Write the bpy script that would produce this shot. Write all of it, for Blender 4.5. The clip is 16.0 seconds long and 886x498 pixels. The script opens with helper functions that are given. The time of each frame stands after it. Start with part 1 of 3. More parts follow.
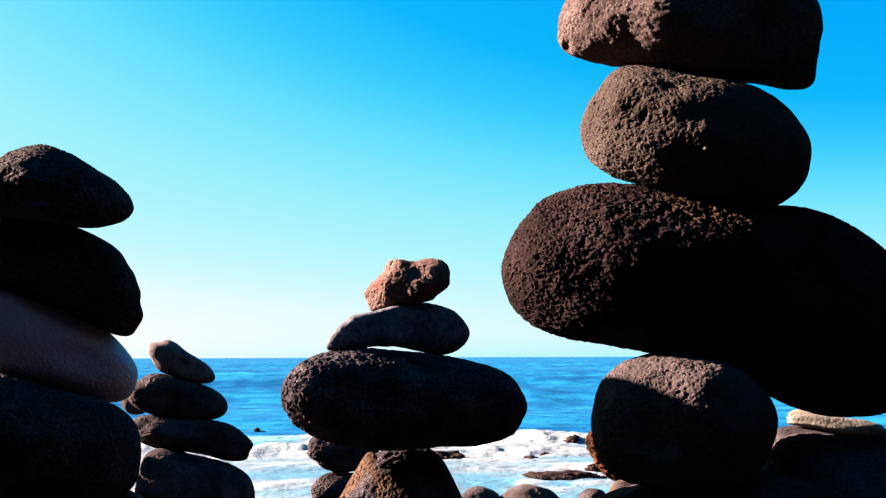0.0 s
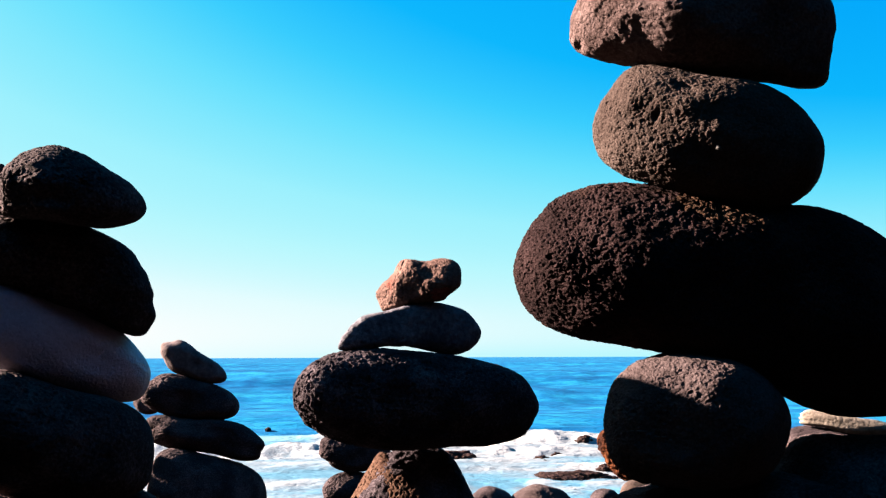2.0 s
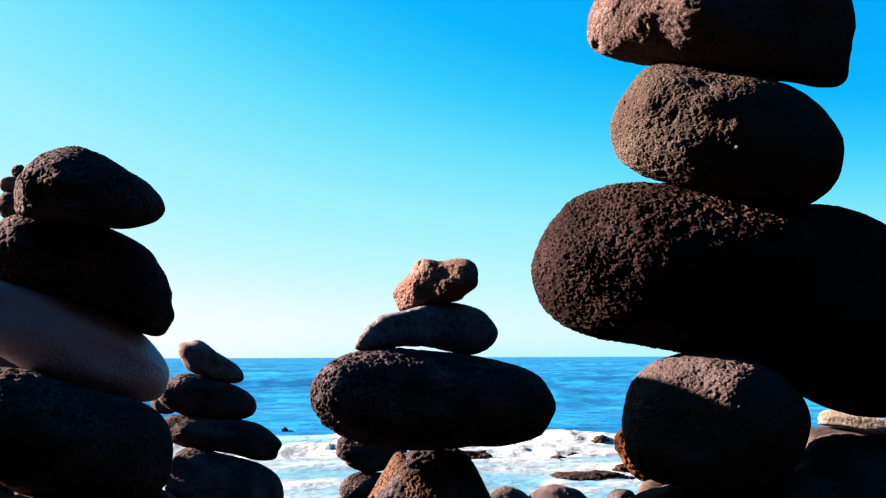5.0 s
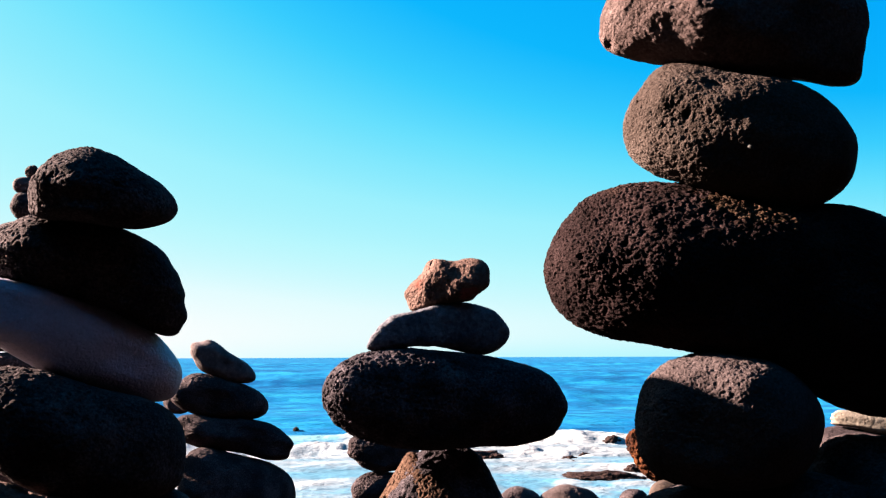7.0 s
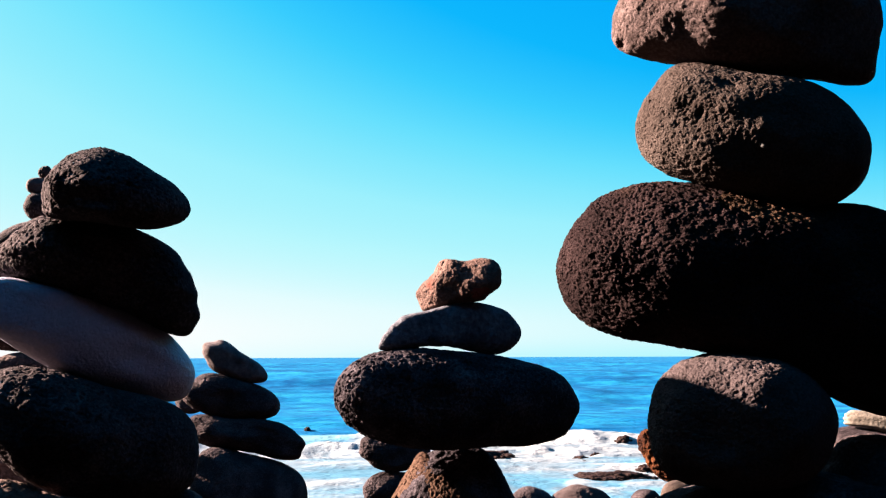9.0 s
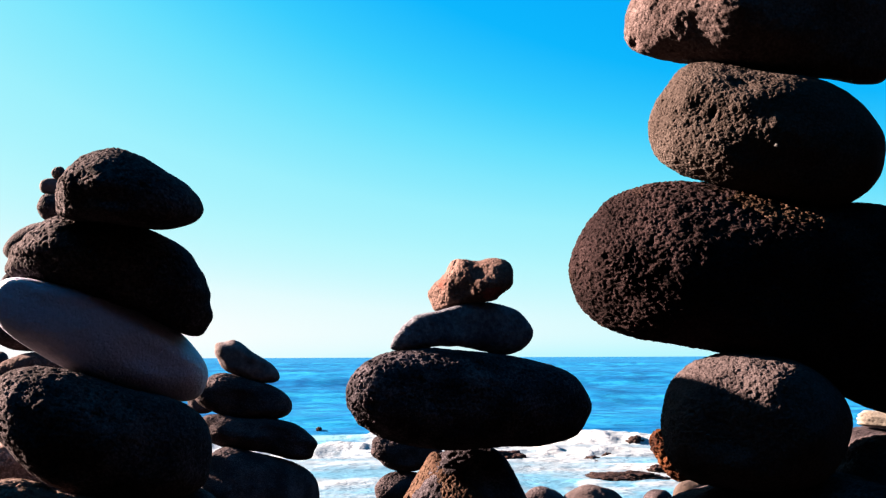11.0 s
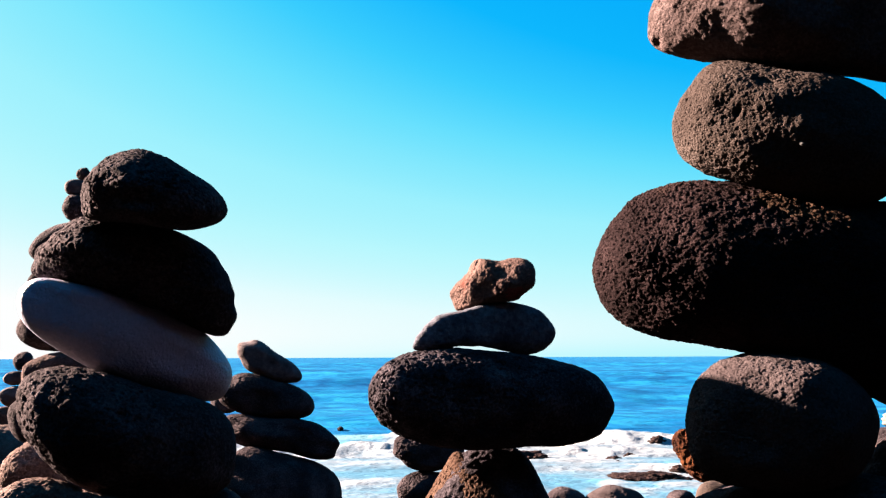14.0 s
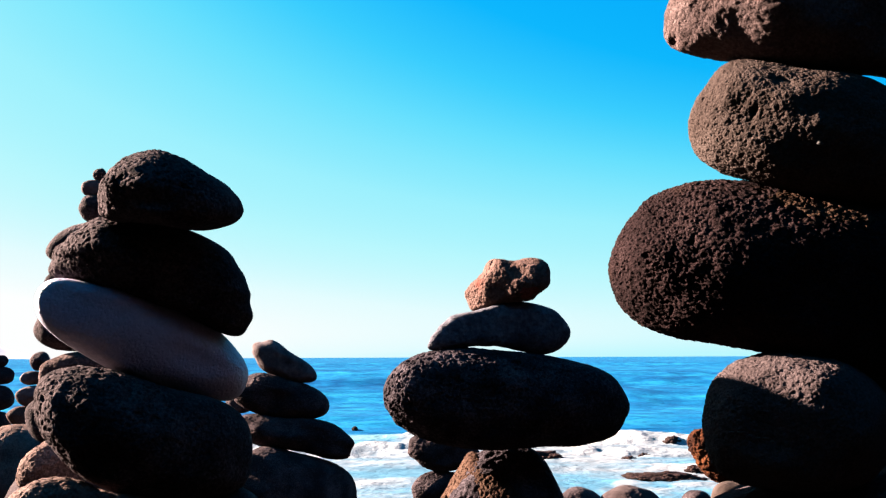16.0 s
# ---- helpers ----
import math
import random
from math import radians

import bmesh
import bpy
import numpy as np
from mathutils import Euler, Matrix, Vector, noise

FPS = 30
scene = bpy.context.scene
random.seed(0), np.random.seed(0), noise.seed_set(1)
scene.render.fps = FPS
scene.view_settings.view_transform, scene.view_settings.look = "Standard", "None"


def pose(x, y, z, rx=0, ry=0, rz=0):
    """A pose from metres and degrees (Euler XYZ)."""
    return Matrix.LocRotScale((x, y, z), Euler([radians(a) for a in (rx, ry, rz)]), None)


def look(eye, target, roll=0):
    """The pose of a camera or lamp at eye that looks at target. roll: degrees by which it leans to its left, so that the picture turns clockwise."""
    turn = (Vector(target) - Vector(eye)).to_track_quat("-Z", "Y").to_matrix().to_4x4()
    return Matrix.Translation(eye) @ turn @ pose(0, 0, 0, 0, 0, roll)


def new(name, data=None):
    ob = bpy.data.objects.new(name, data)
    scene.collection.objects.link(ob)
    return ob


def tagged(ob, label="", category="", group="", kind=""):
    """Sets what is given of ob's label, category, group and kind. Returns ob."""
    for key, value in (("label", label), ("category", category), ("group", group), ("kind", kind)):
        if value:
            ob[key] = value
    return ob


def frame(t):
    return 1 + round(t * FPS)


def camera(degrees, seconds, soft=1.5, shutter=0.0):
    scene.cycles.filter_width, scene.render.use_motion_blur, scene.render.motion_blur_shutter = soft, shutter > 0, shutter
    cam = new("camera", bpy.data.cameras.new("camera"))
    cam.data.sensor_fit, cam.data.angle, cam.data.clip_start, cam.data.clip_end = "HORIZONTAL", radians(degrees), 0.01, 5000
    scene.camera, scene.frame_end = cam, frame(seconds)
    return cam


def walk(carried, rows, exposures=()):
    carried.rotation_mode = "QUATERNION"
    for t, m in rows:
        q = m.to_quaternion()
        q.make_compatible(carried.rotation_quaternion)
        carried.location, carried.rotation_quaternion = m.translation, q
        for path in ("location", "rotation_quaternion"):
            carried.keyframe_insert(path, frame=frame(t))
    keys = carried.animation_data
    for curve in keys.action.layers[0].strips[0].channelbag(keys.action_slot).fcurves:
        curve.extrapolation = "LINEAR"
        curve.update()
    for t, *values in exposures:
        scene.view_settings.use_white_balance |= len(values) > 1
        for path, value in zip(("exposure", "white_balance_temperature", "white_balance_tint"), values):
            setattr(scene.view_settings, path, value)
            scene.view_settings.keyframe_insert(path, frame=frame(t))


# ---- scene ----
# ---- camera: a slow pan to the left on a tripod, the lens ahead of the pivot ----
cam = camera(43.29, 16.0, soft=1.25)
PIVOT = 0.145
TURNS = [(0.0, 0.0), (0.5, 0.137), (1.0, 0.274), (1.5, 0.414), (2.0, 0.555), (2.5, 0.696), (3.0, 0.835), (3.5, 0.967), (4.0, 1.094),
         (6.5, 1.804), (7.0, 1.939), (7.5, 2.076), (8.0, 2.216), (8.5, 2.361), (11.0, 3.079), (11.5, 3.239),
         (12.0, 3.409), (12.5, 3.589), (13.0, 3.775), (13.5, 3.965), (14.0, 4.154), (14.5, 4.342), (15.0, 4.533), (15.5, 4.715), (16.0, 4.876)]
walk(cam, [(t, pose(-PIVOT * math.sin(radians(a)), PIVOT * (math.cos(radians(a)) - 1), 0.55, 95.514, 0.205, a)) for t, a in TURNS],
     exposures=[(0.0, 4.08), (16.0, 4.08)])

# ---- light: a low sun ahead on the left, and a clear sky ----
SUN_AZ, SUN_EL = radians(-78.5), radians(22.2)
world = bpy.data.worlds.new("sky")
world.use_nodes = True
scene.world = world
wn, wl = world.node_tree.nodes, world.node_tree.links
sky = wn.new("ShaderNodeTexSky")
sky.sky_type = "NISHITA"
sky.sun_disc = False
sky.sun_elevation, sky.sun_rotation = SUN_EL, SUN_AZ
sky.air_density, sky.dust_density, sky.ozone_density = 1.0, 1.1, 3.0
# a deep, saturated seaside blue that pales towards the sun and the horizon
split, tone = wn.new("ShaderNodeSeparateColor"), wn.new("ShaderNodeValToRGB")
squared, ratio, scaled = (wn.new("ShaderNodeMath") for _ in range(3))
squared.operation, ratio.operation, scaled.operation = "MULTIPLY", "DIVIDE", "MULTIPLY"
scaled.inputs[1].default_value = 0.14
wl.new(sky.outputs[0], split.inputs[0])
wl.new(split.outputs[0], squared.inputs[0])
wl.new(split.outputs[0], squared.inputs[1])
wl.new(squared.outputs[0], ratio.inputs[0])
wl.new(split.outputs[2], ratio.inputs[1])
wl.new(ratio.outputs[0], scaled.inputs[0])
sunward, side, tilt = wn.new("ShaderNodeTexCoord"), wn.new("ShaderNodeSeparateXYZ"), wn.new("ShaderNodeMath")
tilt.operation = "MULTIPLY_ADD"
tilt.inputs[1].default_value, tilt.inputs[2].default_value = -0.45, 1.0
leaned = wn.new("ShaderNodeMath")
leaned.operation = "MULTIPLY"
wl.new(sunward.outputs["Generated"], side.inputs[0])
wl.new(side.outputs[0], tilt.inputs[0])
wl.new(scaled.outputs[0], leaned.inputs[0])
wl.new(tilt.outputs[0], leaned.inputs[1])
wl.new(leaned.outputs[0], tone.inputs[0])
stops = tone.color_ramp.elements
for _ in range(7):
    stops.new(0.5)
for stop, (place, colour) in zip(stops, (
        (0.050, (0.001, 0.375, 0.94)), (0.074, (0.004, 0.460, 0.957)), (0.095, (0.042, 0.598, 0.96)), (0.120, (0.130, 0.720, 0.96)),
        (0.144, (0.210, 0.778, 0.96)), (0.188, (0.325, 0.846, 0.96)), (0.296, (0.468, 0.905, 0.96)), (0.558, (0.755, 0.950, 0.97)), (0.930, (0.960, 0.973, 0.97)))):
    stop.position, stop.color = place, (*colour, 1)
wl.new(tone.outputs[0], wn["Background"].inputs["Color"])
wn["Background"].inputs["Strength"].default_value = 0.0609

sun_data = bpy.data.lights.new("sun", "SUN")
sun_data.energy, sun_data.angle, sun_data.color = 5.0, radians(0.5), (1.0, 0.76, 0.60)
sun_at = Vector((math.sin(SUN_AZ) * math.cos(SUN_EL), math.cos(SUN_AZ) * math.cos(SUN_EL), math.sin(SUN_EL)))
new("sun", sun_data).matrix_world = look(sun_at * 50, (0, 0, 0))


# ---- noise on arrays of points ----
def hashed(i, j, k, seed):
    h = (i * 374761393 + j * 668265263 + k * 2147483647 + seed * 974634777) & 0xFFFFFFFF
    h = ((h ^ (h >> 13)) * 1274126177) & 0xFFFFFFFF
    h = ((h ^ (h >> 16)) * 2246822519) & 0xFFFFFFFF
    return ((h ^ (h >> 15)) & 0xFFFF) / 32767.5 - 1.0


def value_noise(p, seed=0):
    base = np.floor(p).astype(np.int64)
    f = p - base
    f = f * f * f * (f * (f * 6 - 15) + 10)
    out = 0
    for a in (0, 1):
        for b in (0, 1):
            for c in (0, 1):
                w = (f[:, 0] if a else 1 - f[:, 0]) * (f[:, 1] if b else 1 - f[:, 1]) * (f[:, 2] if c else 1 - f[:, 2])
                out = out + w * hashed(base[:, 0] + a, base[:, 1] + b, base[:, 2] + c, seed)
    return out


def fractal(p, octaves=4, seed=0, gain=0.5):
    total, amp = 0, 1.0
    for o in range(octaves):
        total = total + amp * value_noise(p * 2.03 ** o + 17.3 * o, seed + o)
        amp *= gain
    return total


# ---- materials ----
def nodes_of(name):
    m = bpy.data.materials.new(name)
    m.use_nodes = True
    return m, m.node_tree.nodes, m.node_tree.links, m.node_tree.nodes["Principled BSDF"]


def math_node(n, l, op, a, b=None, clamp=False):
    q = n.new("ShaderNodeMath")
    q.operation, q.use_clamp = op, clamp
    for s, v in zip(q.inputs, (a, b)):
        if v is None:
            continue
        if isinstance(v, (int, float)):
            s.default_value = v
        else:
            l.new(v, s)
    return q.outputs[0]


def ramp(n, l, fac, stops):
    q = n.new("ShaderNodeValToRGB")
    e = q.color_ramp.elements
    while len(e) < len(stops):
        e.new(0.5)
    for el, (p, c) in zip(e, stops):
        el.position, el.color = p, (*c, 1)
    l.new(fac, q.inputs[0])
    return q.outputs["Color"]


def noise_tex(n, l, vec, scale, detail=6, rough=0.55):
    q = n.new("ShaderNodeTexNoise")
    q.inputs["Scale"].default_value, q.inputs["Detail"].default_value, q.inputs["Roughness"].default_value = scale, detail, rough
    l.new(vec, q.inputs["Vector"])
    return q.outputs["Fac"]


def rock(name, dark, mid, light, pit_size=0.008, pit=0.004, grain=0.0012, rough=0.9, patch=None, specks=0.0, shine=0.02):
    """Lava stone: mottled colour at two scales, open pores and a fine grain; patch: a second colour in stains."""
    m, n, l, bsdf = nodes_of(name)
    tc, info = n.new("ShaderNodeTexCoord"), n.new("ShaderNodeObjectInfo")
    add = n.new("ShaderNodeVectorMath")
    add.operation = "MULTIPLY_ADD"
    add.inputs[1].default_value = (1, 1, 1)
    l.new(tc.outputs["Object"], add.inputs[0])
    shift = n.new("ShaderNodeCombineXYZ")
    for i in range(3):
        l.new(math_node(n, l, "MULTIPLY", info.outputs["Random"], 7.0 + 3 * i), shift.inputs[i])
    l.new(shift.outputs[0], add.inputs[2])
    vec = add.outputs[0]
    big, small = noise_tex(n, l, vec, 14, 5), noise_tex(n, l, vec, 1.0 / pit_size, 7, 0.7)
    mix = math_node(n, l, "ADD", math_node(n, l, "MULTIPLY", big, 0.42), math_node(n, l, "MULTIPLY", small, 0.58))
    col = ramp(n, l, mix, [(0.36, dark), (0.5, mid), (0.64, light)])
    if patch:
        sel = ramp(n, l, noise_tex(n, l, vec, 9, 7, 0.6), [(0.54, (0, 0, 0)), (0.68, (1, 1, 1))])
        mx = n.new("ShaderNodeMix")
        mx.data_type = "RGBA"
        l.new(sel, mx.inputs["Factor"])
        l.new(col, mx.inputs["A"])
        mx.inputs["B"].default_value = (*patch, 1)
        col = mx.outputs["Result"]
    if specks:
        vor = n.new("ShaderNodeTexVoronoi")
        vor.inputs["Scale"].default_value = 95
        l.new(vec, vor.inputs["Vector"])
        sel = ramp(n, l, vor.outputs["Distance"], [(0.06, (1, 1, 1)), (0.14, (0, 0, 0))])
        thin = ramp(n, l, noise_tex(n, l, vec, 22, 3), [(0.55, (0, 0, 0)), (0.66, (1, 1, 1))])
        mx = n.new("ShaderNodeMix")
        mx.data_type = "RGBA"
        l.new(math_node(n, l, "MULTIPLY", math_node(n, l, "MULTIPLY", sel, thin), specks), mx.inputs["Factor"])
        l.new(col, mx.inputs["A"])
        mx.inputs["B"].default_value = (0.6, 0.56, 0.52, 1)
        col = mx.outputs["Result"]
    l.new(col, bsdf.inputs["Base Color"])
    bsdf.inputs["Roughness"].default_value = rough
    bsdf.inputs["Specular IOR Level"].default_value = shine
    # relief: pores of two sizes whose density varies, and grain
    warp = n.new("ShaderNodeTexNoise")
    warp.inputs["Scale"].default_value = 0.6 / pit_size
    l.new(vec, warp.inputs["Vector"])
    wv = n.new("ShaderNodeVectorMath")
    wv.operation = "MULTIPLY_ADD"
    wv.inputs[1].default_value = (pit_size * 1.2,) * 3
    l.new(warp.outputs["Color"], wv.inputs[0])
    l.new(vec, wv.inputs[2])
    pores = None
    for size, weight in ((pit_size, 1.0), (pit_size * 2.1, 0.45)):
        vor = n.new("ShaderNodeTexVoronoi")
        vor.feature = "SMOOTH_F1"
        vor.inputs["Scale"].default_value = 1 / size
        vor.inputs["Smoothness"].default_value = 0.35
        l.new(wv.outputs[0], vor.inputs["Vector"])
        hole = math_node(n, l, "MULTIPLY", math_node(n, l, "MINIMUM", vor.outputs["Distance"], 0.55), weight)
        pores = hole if pores is None else math_node(n, l, "ADD", pores, hole)
    density = math_node(n, l, "ADD", 0.55, math_node(n, l, "MULTIPLY", noise_tex(n, l, vec, 20, 3), 0.8))
    pores = math_node(n, l, "MULTIPLY", pores, density)
    b1, b2 = n.new("ShaderNodeBump"), n.new("ShaderNodeBump")
    b1.inputs["Distance"].default_value = pit
    b2.inputs["Distance"].default_value = grain * 2.0
    l.new(pores, b1.inputs["Height"])
    crumbs = math_node(n, l, "ADD", math_node(n, l, "MULTIPLY", noise_tex(n, l, vec, 1.5 / pit_size, 8, 0.75), 0.65), math_node(n, l, "MULTIPLY", noise_tex(n, l, vec, 480, 6, 0.7), 0.35))
    l.new(crumbs, b2.inputs["Height"])
    l.new(b1.outputs[0], b2.inputs["Normal"])
    l.new(b2.outputs[0], bsdf.inputs["Normal"])
    return m


lava_red = rock("reddish_black_lava", (0.0026, 0.0014, 0.0016), (0.0112, 0.0062, 0.0068), (0.0313, 0.0193, 0.0204), 0.0026, 0.0030, 0.0013, patch=(0.0223, 0.0122, 0.0085))
lava_grey = rock("grey_brown_lava", (0.0123, 0.0083, 0.0074), (0.0318, 0.0232, 0.0211), (0.0613, 0.0471, 0.0441), 0.0028, 0.0022, 0.0013)
lava_brown = rock("brown_lava", (0.0203, 0.0129, 0.0124), (0.0525, 0.0363, 0.0361), (0.1009, 0.0736, 0.0750), 0.0040, 0.0025, 0.0014)
lava_warm = rock("warm_brown_lava", (0.0300, 0.0187, 0.0165), (0.0776, 0.0526, 0.0482), (0.1492, 0.1067, 0.1001), 0.0040, 0.0025, 0.0014)
lava_mauve = rock("mauve_grey_lava", (0.0141, 0.0098, 0.0103), (0.0343, 0.0258, 0.0273), (0.0643, 0.0503, 0.0534), 0.0030, 0.0024, 0.0013)
lava_dark = rock("dark_lava", (0.0055, 0.0041, 0.0049), (0.0238, 0.0182, 0.0208), (0.0759, 0.0594, 0.0656), 0.0040, 0.0030, 0.0013)
lava_black = rock("black_lava", (0.0041, 0.0033, 0.0041), (0.0172, 0.0137, 0.0170), (0.0585, 0.0485, 0.0575), 0.006, 0.0040, 0.0016)
lava_tan = rock("rusty_brown_lava", (0.0121, 0.0060, 0.0046), (0.0318, 0.0175, 0.0129), (0.0567, 0.0342, 0.0256), 0.006, 0.0030, 0.0014)
pink_rock = rock("pinkish_rock", (0.0256, 0.0153, 0.0135), (0.0671, 0.0415, 0.0372), (0.1050, 0.0707, 0.0642), 0.006, 0.0030, 0.0014, patch=(0.0875, 0.0275, 0.0211))
grey_slab = rock("blue_grey_stone", (0.0124, 0.0125, 0.0165), (0.0465, 0.0457, 0.0576), (0.0931, 0.0914, 0.1114), 0.014, 0.005, 0.002, patch=(0.0219, 0.0208, 0.0279))
pale_smooth = rock("pale_mauve_stone", (0.1533, 0.1468, 0.2184), (0.2063, 0.1975, 0.2825), (0.2535, 0.2443, 0.3390), 0.005, 0.0012, 0.0005, 0.50, specks=0.6, shine=0.95)
pale_smooth_sun = rock("cream_stone", (0.0588, 0.0476, 0.0406), (0.1120, 0.0966, 0.0840), (0.1470, 0.1302, 0.1162), 0.012, 0.003, 0.0012, 0.75, patch=(0.0490, 0.0350, 0.0280))
sand_stone = rock("sandy_stone", (0.0242, 0.0185, 0.0193), (0.0606, 0.0477, 0.0503), (0.1069, 0.0885, 0.0966), 0.03, 0.002, 0.0008, 0.8)
orange_rock = rock("rusty_orange_rock", (0.0060, 0.0024, 0.0018), (0.0280, 0.0092, 0.0046), (0.0800, 0.0290, 0.0110), 0.012, 0.006, 0.003, patch=(0.0065, 0.0034, 0.0032))
sea_rock_skin = rock("wet_reef_rock", (0.0041, 0.0023, 0.0025), (0.0117, 0.0068, 0.0064), (0.0268, 0.0152, 0.0147), 0.06, 0.03, 0.008, 0.6)
# skin of the added sky-blocking bank, near black to keep bounce light down
sky_block_skin = rock("sky_block_black", (0.0012, 0.0011, 0.0010), (0.0026, 0.0024, 0.0023), (0.0060, 0.0055, 0.0050), 0.12, 0.08, 0.02)
cobble_skin = rock("beach_cobble", (0.0021, 0.0018, 0.0017), (0.0049, 0.0042, 0.0040), (0.0140, 0.0119, 0.0112), 0.01, 0.002, 0.001)


def water_material():
    m, n, l, bsdf = nodes_of("sea_water")
    tc = n.new("ShaderNodeTexCoord")
    vec = tc.outputs["Object"]
    foam, lip = n.new("ShaderNodeAttribute"), n.new("ShaderNodeAttribute")
    foam.attribute_name, lip.attribute_name = "foam", "lip"
    stretch = n.new("ShaderNodeMapping")
    stretch.inputs["Scale"].default_value = (0.35, 1.0, 1.0)
    l.new(vec, stretch.inputs["Vector"])
    sv = stretch.outputs[0]
    # body colour: deep blue with long streaks, light and dark of ripples painted in
    long = n.new("ShaderNodeMapping")
    long.inputs["Scale"].default_value = (0.12, 1.0, 1.0)
    l.new(vec, long.inputs["Vector"])
    streak = noise_tex(n, l, long.outputs[0], 0.22, 7, 0.68)
    ripple = noise_tex(n, l, vec, 0.42, 8, 0.72)
    chop_shading = math_node(n, l, "ADD", math_node(n, l, "MULTIPLY", streak, 0.45), math_node(n, l, "MULTIPLY", ripple, 0.55))
    deep = ramp(n, l, chop_shading, [(0.40, (0.0004, 0.0240, 0.080)), (0.50, (0.0012, 0.0500, 0.128)), (0.62, (0.0060, 0.105, 0.190))])
    # light through the thin lips put in as turquoise, which also tints the wash
    mx = n.new("ShaderNodeMix")
    mx.data_type = "RGBA"
    l.new(lip.outputs["Fac"], mx.inputs["Factor"])
    l.new(deep, mx.inputs["A"])
    mx.inputs["B"].default_value = (0.062, 0.130, 0.160, 1)
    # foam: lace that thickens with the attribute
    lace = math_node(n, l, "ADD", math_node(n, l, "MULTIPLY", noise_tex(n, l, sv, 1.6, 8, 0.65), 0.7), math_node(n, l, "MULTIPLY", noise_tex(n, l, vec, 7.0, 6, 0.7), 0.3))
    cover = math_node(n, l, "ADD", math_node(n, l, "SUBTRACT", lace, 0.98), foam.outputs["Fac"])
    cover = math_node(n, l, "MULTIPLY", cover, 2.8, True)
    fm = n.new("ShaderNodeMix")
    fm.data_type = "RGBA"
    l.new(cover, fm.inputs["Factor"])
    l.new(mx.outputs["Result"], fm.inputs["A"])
    # bluish shading between the foam lumps, put in as noise colour
    curd_shading = math_node(n, l, "ADD", math_node(n, l, "MULTIPLY", noise_tex(n, l, sv, 0.9, 5, 0.6), 0.6), math_node(n, l, "MULTIPLY", noise_tex(n, l, vec, 5.0, 6, 0.7), 0.4))
    # breaking crest's thick foam painted whiter than the thin wash, to offset its shaded face
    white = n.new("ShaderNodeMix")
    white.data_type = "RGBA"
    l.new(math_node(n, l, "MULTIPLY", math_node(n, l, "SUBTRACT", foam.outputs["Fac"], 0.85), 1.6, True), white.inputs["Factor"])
    l.new(ramp(n, l, curd_shading, [(0.34, (0.050, 0.078, 0.107)), (0.47, (0.086, 0.106, 0.129)), (0.58, (0.122, 0.136, 0.154))]), white.inputs["A"])
    l.new(ramp(n, l, curd_shading, [(0.30, (0.095, 0.134, 0.182)), (0.46, (0.175, 0.198, 0.224)), (0.58, (0.240, 0.255, 0.272))]), white.inputs["B"])
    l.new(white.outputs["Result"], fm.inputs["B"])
    bump, bump2 = n.new("ShaderNodeBump"), n.new("ShaderNodeBump")
    bump.inputs["Distance"].default_value = 0.4
    bump2.inputs["Distance"].default_value = 0.045
    l.new(noise_tex(n, l, sv, 0.5, 6, 0.6), bump.inputs["Height"])
    l.new(noise_tex(n, l, vec, 4.0, 6, 0.6), bump2.inputs["Height"])
    l.new(bump.outputs[0], bump2.inputs["Normal"])
    # facets of the waves give a steady share of gloss, none where foam lies
    body, gloss, blend = n.new("ShaderNodeBsdfDiffuse"), n.new("ShaderNodeBsdfGlossy"), n.new("ShaderNodeMixShader")
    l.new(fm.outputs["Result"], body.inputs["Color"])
    gloss.inputs["Roughness"].default_value = 0.28
    l.new(bump2.outputs[0], body.inputs["Normal"])
    l.new(bump2.outputs[0], gloss.inputs["Normal"])
    l.new(math_node(n, l, "SUBTRACT", 0.07, math_node(n, l, "MULTIPLY", cover, 0.06)), blend.inputs[0])
    l.new(body.outputs[0], blend.inputs[1])
    l.new(gloss.outputs[0], blend.inputs[2])
    l.new(blend.outputs[0], n["Material Output"].inputs["Surface"])
    n.remove(bsdf)
    return m


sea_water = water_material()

# emission stands in for the pale haze in front of the headland
hill_haze_glow, _n, _l, _b = nodes_of("distant_hill_glow")
_b.inputs["Base Color"].default_value = (0.06, 0.06, 0.07, 1)
_b.inputs["Emission Color"].default_value = (0.034, 0.034, 0.041, 1)
_b.inputs["Emission Strength"].default_value = 1.0
_b.inputs["Roughness"].default_value = 1.0


# ---- meshes from arrays ----
def mesh_of(name, verts, faces, material, smooth=True):
    me = bpy.data.meshes.new(name)
    me.from_pydata(verts.tolist() if hasattr(verts, "tolist") else verts, [], faces.tolist() if hasattr(faces, "tolist") else faces)
    me.materials.append(material)
    if smooth:
        me.polygons.foreach_set("use_smooth", np.ones(len(me.polygons), bool))
    me.update()
    return me


BALLS = {}


def ball(level):
    if level not in BALLS:
        bm = bmesh.new()
        bmesh.ops.create_icosphere(bm, subdivisions=level, radius=1)
        bm.verts.ensure_lookup_table()
        BALLS[level] = (np.array([v.co[:] for v in bm.verts]), np.array([[v.index for v in f.verts] for f in bm.faces]))
        bm.free()
    return BALLS[level]


def grid_faces(rows, cols):
    i = np.arange(rows - 1)[:, None] * cols + np.arange(cols - 1)[None]
    return np.stack([i, i + 1, i + cols + 1, i + cols], -1).reshape(-1, 4)


# ---- the setting: ground, sea, unseen sky-blocking bank, far hill ----
SEA = -2.0


